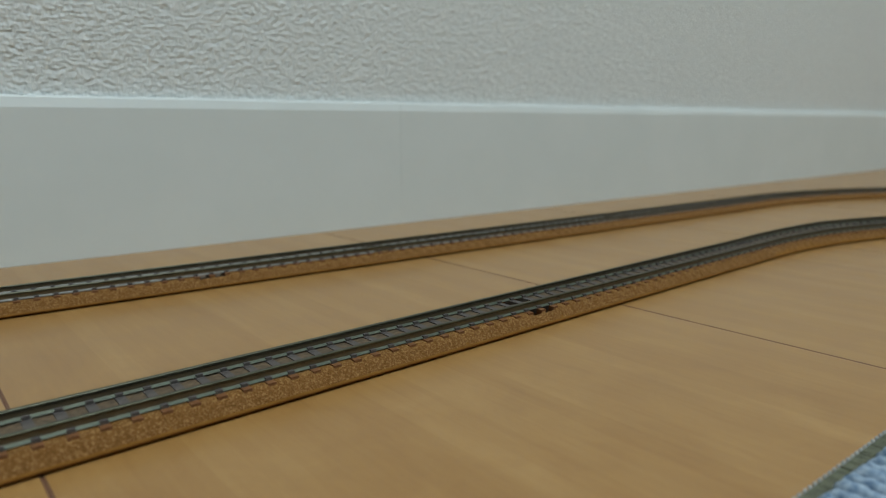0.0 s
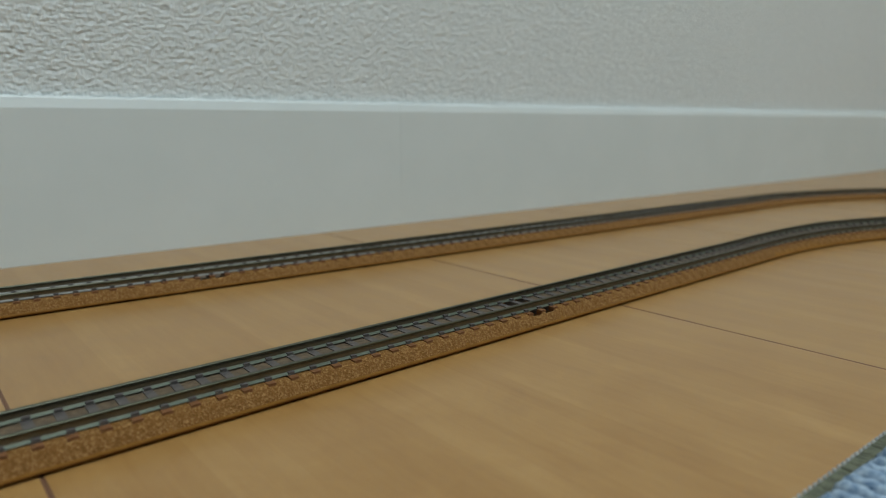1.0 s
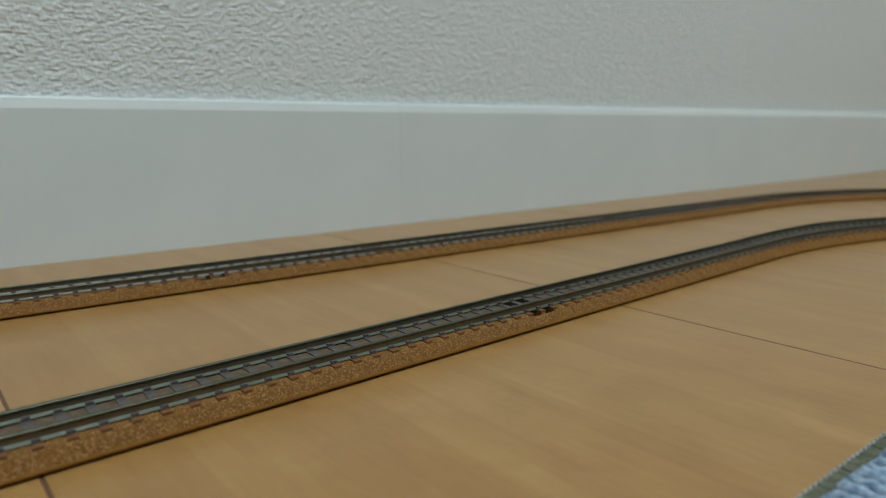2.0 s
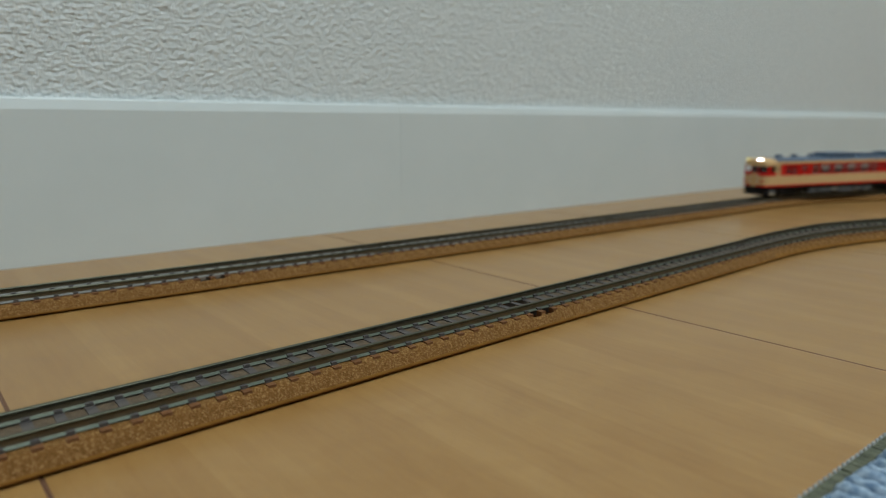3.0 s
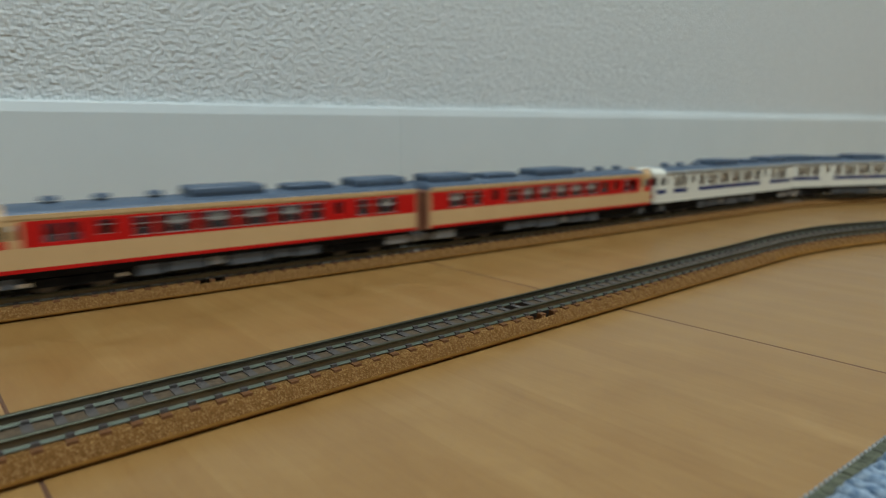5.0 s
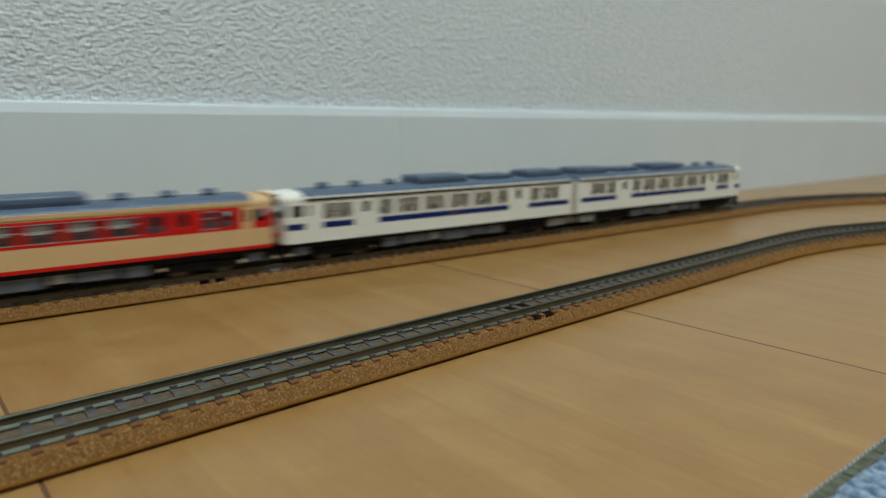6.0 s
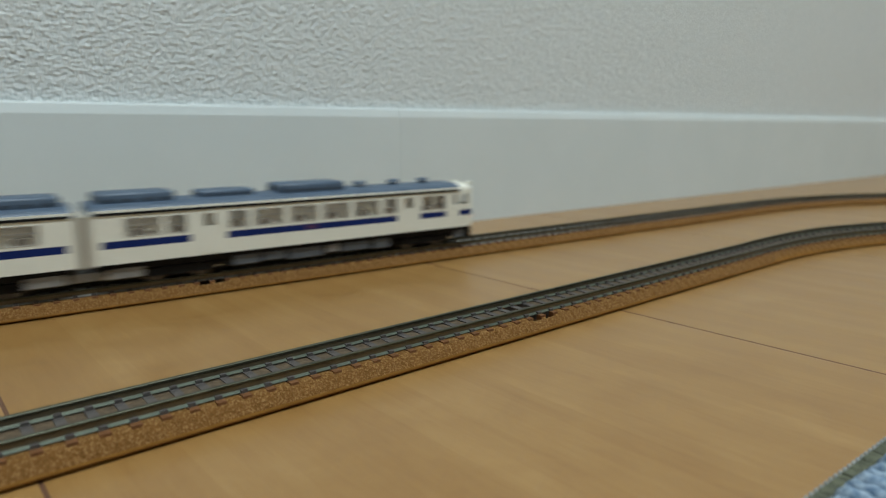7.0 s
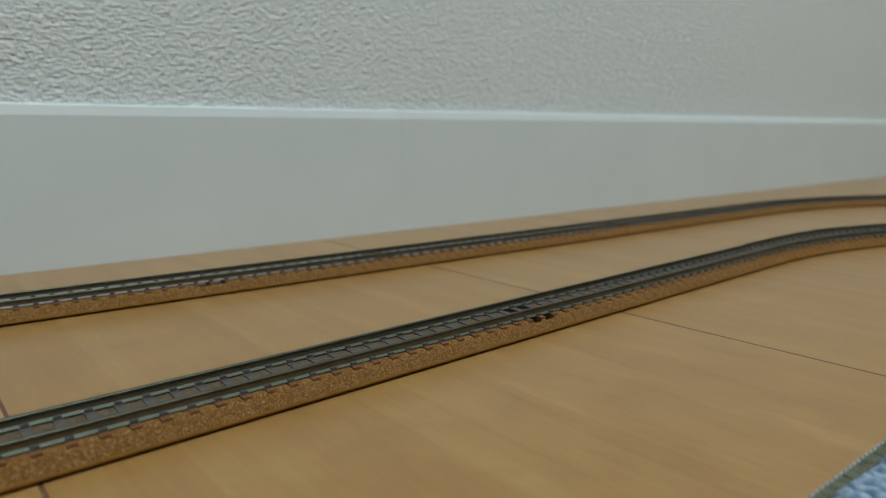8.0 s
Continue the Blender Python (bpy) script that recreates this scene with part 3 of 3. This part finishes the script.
    # corridor bellows at the other end
    g = bmesh.new()
    for k in range(3):
        x = LONG + 0.05 + k * 0.52
        box(g, (x + ox) * MM, (x + 0.4 + ox) * MM, -9.2 * MM, 9.2 * MM, 6.6 * MM, 21.5 * MM, bevel=0.1 * MM)
    part("bellows", g, BELLOWS_RED if red else BELLOWS, car, "corridor bellows")

    # inside: floor, pale ceiling and seat backs
    part("cabin_floor", boxed((4 + ox) * MM, (LONG - 2 + ox) * MM, -9.0 * MM, 9.0 * MM, 11.2 * MM, 12.0 * MM), SEAT, car)
    part("cabin_ceiling", boxed((4 + ox) * MM, (LONG - 2 + ox) * MM, -9.0 * MM, 9.0 * MM, 20.7 * MM, 21.3 * MM), INSIDE, car)
    # panels added just behind the glass so that the windows come out brighter
    for side in (-1, 1):
        y0, y1 = sorted((side * 6.8, side * 7.3))
        part("window_backing", boxed((16.0 + ox) * MM, (136.4 + ox) * MM, y0 * MM, y1 * MM, 12.0 * MM, 20.7 * MM), INSIDE_RED if red else INSIDE, car, "panel added close behind the windows to catch light")
    g, covers = bmesh.new(), []
    wide = [(a + b) / 2 + 0.9 for a, b in windows if b - a > 8]
    for x in [(a + b) / 2 + (0.9 if b - a > 8 else 0.0) for a, b in windows]:
        for y0, y1 in ((-8.9, -7.35), (7.35, 8.9)):
            box(g, (x - 1.8 + ox) * MM, (x + 1.8 + ox) * MM, y0 * MM, y1 * MM, 12.0 * MM, 16.9 * MM, bevel=0.3 * MM)
            box(g, (x - 2.4 + ox) * MM, (x + 2.4 + ox) * MM, y0 * MM, y1 * MM, 12.0 * MM, 14.2 * MM, bevel=0.25 * MM)
            if red and x in wide:
                covers.append(boxed((x - 2.7 + ox) * MM, (x + 2.7 + ox) * MM, (y0 - 0.03) * MM, (y1 + 0.03) * MM, 17.2 * MM, 19.7 * MM, bevel=0.2 * MM))
    seats = part("seats", g, SEAT_DARK if red else SEAT, car, "rows of dark seat backs")
    for cover in covers:
        part("headrest_cover", cover, HEADREST, seats, "white headrest cover")
    for x in (15.4, 27.4, 37.6, 101.6, 111.8):
        part("partition", boxed((x - 0.3 + ox) * MM, (x + 0.3 + ox) * MM, -5.1 * MM, 5.1 * MM, 12.0 * MM, 20.7 * MM), INSIDE_RED if red else INSIDE, car)

    # added cab insides; their tone stands for the dimness behind the glass
    part("cab_back_panel", boxed((7.9 + ox) * MM, (8.4 + ox) * MM, -9.0 * MM, 9.0 * MM, 8.0 * MM, 21.4 * MM), BLACK if red else LIGHT_GREY, car, "added panel behind the cab, toned as dark as its windows look")
    part("driving_desk", boxed((1.6 + ox) * MM, (4.2 + ox) * MM, -8.2 * MM, 8.2 * MM, 8.0 * MM, 15.4 * MM, bevel=0.3 * MM), BLACK, car)
    # added blocker: keeps bright things from showing through the cab windows
    if red:
        part("cab_view_block", boxed((1.4 + ox) * MM, (7.9 + ox) * MM, -0.4 * MM, 0.4 * MM, 15.4 * MM, 21.4 * MM), BLACK, car, "black panel added to stop the view through the cab")
    # under the floor
    part("chassis", boxed((3 + ox) * MM, (LONG - 2 + ox) * MM, -8.3 * MM, 8.3 * MM, 4.9 * MM, 7.4 * MM, bevel=0.2 * MM), BLACK, car)
    # two black fillers, added to block the lit floor seen through the underframe
    part("keel_filler", boxed((3 + ox) * MM, (LONG - 3 + ox) * MM, -5.4 * MM, 5.4 * MM, 3.3 * MM, 5.2 * MM), BLACK, car)
    part("underfloor_filler", boxed((37 + ox) * MM, (103 + ox) * MM, -7.6 * MM, 7.6 * MM, 2.3 * MM, 5.2 * MM, bevel=0.4 * MM), BLACK, car)
    gear = [(40, 47, 2.0, GREY), (48.5, 60, 2.4, GREY), (61, 66, 2.8, LIGHT_GREY), (67.5, 80, 1.9, GREY), (81, 89, 2.6, GREY), (90, 99, 2.2, GREY), (126.0, 136, 2.3, LIGHT_GREY), (4.5, 10.0, 2.6, GREY)]
    for a, b, lo, m in gear:
        for side in (-1, 1):
            y0, y1 = sorted((side * 3.0, side * 8.4))
            box_m = boxed((a + ox) * MM, (b + ox) * MM, y0 * MM, y1 * MM, lo * MM, 5.6 * MM, bevel=0.35 * MM)
            part("equipment_box", box_m, m, car)
    for x in (LONG / 2 - 46, LONG / 2 + 46):
        frame_mat = BLACK
        bogie = part("bogie", boxed(-4.0 * MM, 4.0 * MM, -6.2 * MM, 6.2 * MM, 1.2 * MM, 3.25 * MM, bevel=0.3 * MM), BLACK, car, "four-wheeled bogie",
                     at=pose((x + ox) * MM, 0, 0))
        for side in (-1, 1):
            g = bmesh.new()
            y0, y1 = sorted((side * 6.3, side * 7.7))
            box(g, -11.5 * MM, 11.5 * MM, y0 * MM, y1 * MM, 2.0 * MM, 4.5 * MM, bevel=0.3 * MM)
            for c in (-7.0, 7.0):
                box(g, (c - 1.7) * MM, (c + 1.7) * MM, y0 * MM, (y1 + 0.3) * MM, 1.8 * MM, 4.5 * MM, bevel=0.4 * MM)
            box(g, -2.6 * MM, 2.6 * MM, y0 * MM, (y1 + 0.2) * MM, 1.5 * MM, 4.6 * MM, bevel=0.4 * MM)
            part("side_frame", g, frame_mat, bogie, "moulded bogie side frame")
        for c in (-7.0, 7.0):
            g = bmesh.new()
            turn = Matrix.Rotation(math.pi / 2, 4, "X")
            for side in (-1, 1):
                cylinder(g, Matrix.Translation((0, side * 4.9 * MM, 0)) @ turn, 2.85 * MM, 1.5 * MM, 24)
                cylinder(g, Matrix.Translation((0, side * 4.2 * MM, 0)) @ turn, 3.25 * MM, 0.4 * MM, 24)
            cylinder(g, turn, 0.7 * MM, 11.6 * MM, 12)
            part("wheelset", g, STEEL, bogie, "metal wheels on their axle", at=pose(c * MM, 0, 2.85 * MM))
    for x, d in ((1.5, -1), (LONG - 1.0, 1)):
        g = bmesh.new()
        a, b = sorted((x, x + d * 1.8))
        box(g, (a + ox) * MM, (b + ox) * MM, -0.7 * MM, 0.7 * MM, 3.6 * MM, 4.9 * MM, bevel=0.2 * MM)
        a, b = sorted((x + d * 1.5, x + d * 2.4))
        box(g, (a + ox) * MM, (b + ox) * MM, -1.5 * MM, 1.5 * MM, 3.2 * MM, 5.2 * MM, bevel=0.2 * MM)
        part("coupler", g, BLACK, car)
    g = boxed((LONG - 3.0 + ox) * MM, (LONG + 1.8 + ox) * MM, -6.5 * MM, 6.5 * MM, 2.2 * MM, 4.9 * MM, bevel=0.3 * MM)
    part("buffer_box", g, LIGHT_GREY, car, "grey coupler box at the corridor end")
    if not red:
        for side in (-1, 1):
            y0, y1 = sorted((side * HALF, side * (HALF + 0.06)))
            part("emblem", boxed((70 + ox) * MM, (74 + ox) * MM, y0 * MM, y1 * MM, 12.1 * MM, 13.5 * MM), MARK, car, "small dark red emblem bar")
    return car


# ---- rug under the camera ----
def build_rug():
    rug = tagged(new("rug"), "woven light-blue ribbed mat with olive border and white stitching", "mat")
    rug.matrix_basis = Matrix.Rotation(radians(37.6), 4, "Z") @ Matrix.Translation((0, 0.0352, 0))
    xa, xb, deep = -0.25, 0.25, 0.32
    part("backing", boxed(xa, xb, -deep, -0.0006, 0.0, 0.0012, bevel=0.0003), RUG_OLIVE, rug)
    bm = bmesh.new()
    k = 0
    while xa + k * 0.0007 < xb:
        x = xa + k * 0.0007
        box(bm, x, x + 0.0007, -0.0024, -0.0006, 0.001, 0.0019 + 0.0003 * noise.noise(Vector((k * 0.7, 3.1, 0))), bevel=0)
        k += 1
    part("border", bm, RUG_OLIVE, rug, "olive woven border band")
    bm = bmesh.new()
    x = xa
    while x < xb:
        m = Matrix.Translation((x, -0.0002, 0.0013)) @ Matrix.Rotation(radians(25), 4, "Z") @ Matrix.Diagonal((0.00062, 0.00035, 0.0008, 1))
        bmesh.ops.create_icosphere(bm, subdivisions=1, radius=1, matrix=m) if -0.02 < x < 0.16 else None
        x += 0.0016
    smooth(part("stitching", bm, RUG_WHITE, rug, "white overcast edge stitching"))
    bm = bmesh.new()
    x = xa
    rng = random.Random(4)
    while x < xb:
        # a rib of yarn, slightly wavy, from the border back under the camera
        rows = []
        for i in range(40 if -0.02 < x < 0.16 else 6):
            y = -0.0024 - (0.0012 * i if -0.02 < x < 0.16 else (deep - 0.005) * i / 5)
            w = 0.0010 + rng.uniform(-0.0002, 0.0002)
            off = rng.uniform(-0.0003, 0.0003)
            lift = 0.0034 + rng.uniform(-0.0004, 0.0004) - (0.0012 if i == 0 else 0)
            rows.append([bm.verts.new((x + off + w * math.cos(a), y, 0.001 + (lift - 0.001) * max(0, math.sin(a)))) for a in [math.pi * q / 6 for q in range(7)]])
        for a, b in zip(rows, rows[1:]):
            for q in range(6):
                bm.faces.new((a[q], a[q + 1], b[q + 1], b[q]))
        bm.faces.new(rows[0])
        x += 0.0030
    bmesh.ops.recalc_face_normals(bm, faces=bm.faces[:])
    tagged(smooth(part("ribs", bm, RUG_BLUE, rug, "light blue looped yarn ribs")), kind="stuff")
    return rug


build_room()
build_ceiling_lamp()
red_lead = build_car("red", True, "red_wide")
red_rear = build_car("red", False, "red_close")
white_lead = build_car("white", False, "white")
white_rear = copy_thing(white_lead, Matrix.Identity(4))
build_rug()
build_tracks()
build_floor()

CARS = [(red_lead, False), (red_rear, True), (white_lead, False), (white_rear, True)]


def motions():
    """The train runs along the far track at an even pace; each car rides on its two bogies, which turn with the curve."""
    times = [k / 10 for k in range(81)]
    for index, (car, turned) in enumerate(CARS):
        rows, swing = [], {-46.0: [], 46.0: []}
        for t in times:
            nose = 119.4 - 204.0 * (min(t, 4.4) - 4.4) - 201.6 * (min(max(t, 4.4), 6.8) - 4.4) - 194.5 * max(0.0, t - 6.8)
            middle = nose + LONG / 2 + (0.0, 145.4, 286.8, 430.2)[index]
            front, fh = on_track(middle - 46)
            rear, rh = on_track(middle + 46)
            d = rear - front
            head = math.atan2(d.y, d.x)
            m = FAR @ Matrix.Translation((front + rear) / 2) @ Matrix.Rotation(head + (math.pi if turned else 0), 4, "Z")
            rows.append((t, m))
            for x in swing:
                h = (fh if (x < 0) != turned else rh) - head
                h = (h + math.pi) % (2 * math.pi) - math.pi
                swing[x].append((t, Matrix.Translation((x * MM, 0, 0)) @ Matrix.Rotation(h, 4, "Z")))
        walk(car, rows)
        for bogie in [o for o in car.children if o.name.startswith("bogie")]:
            walk(bogie, swing[-46.0] if bogie.location.x < 0 else swing[46.0])


motions()
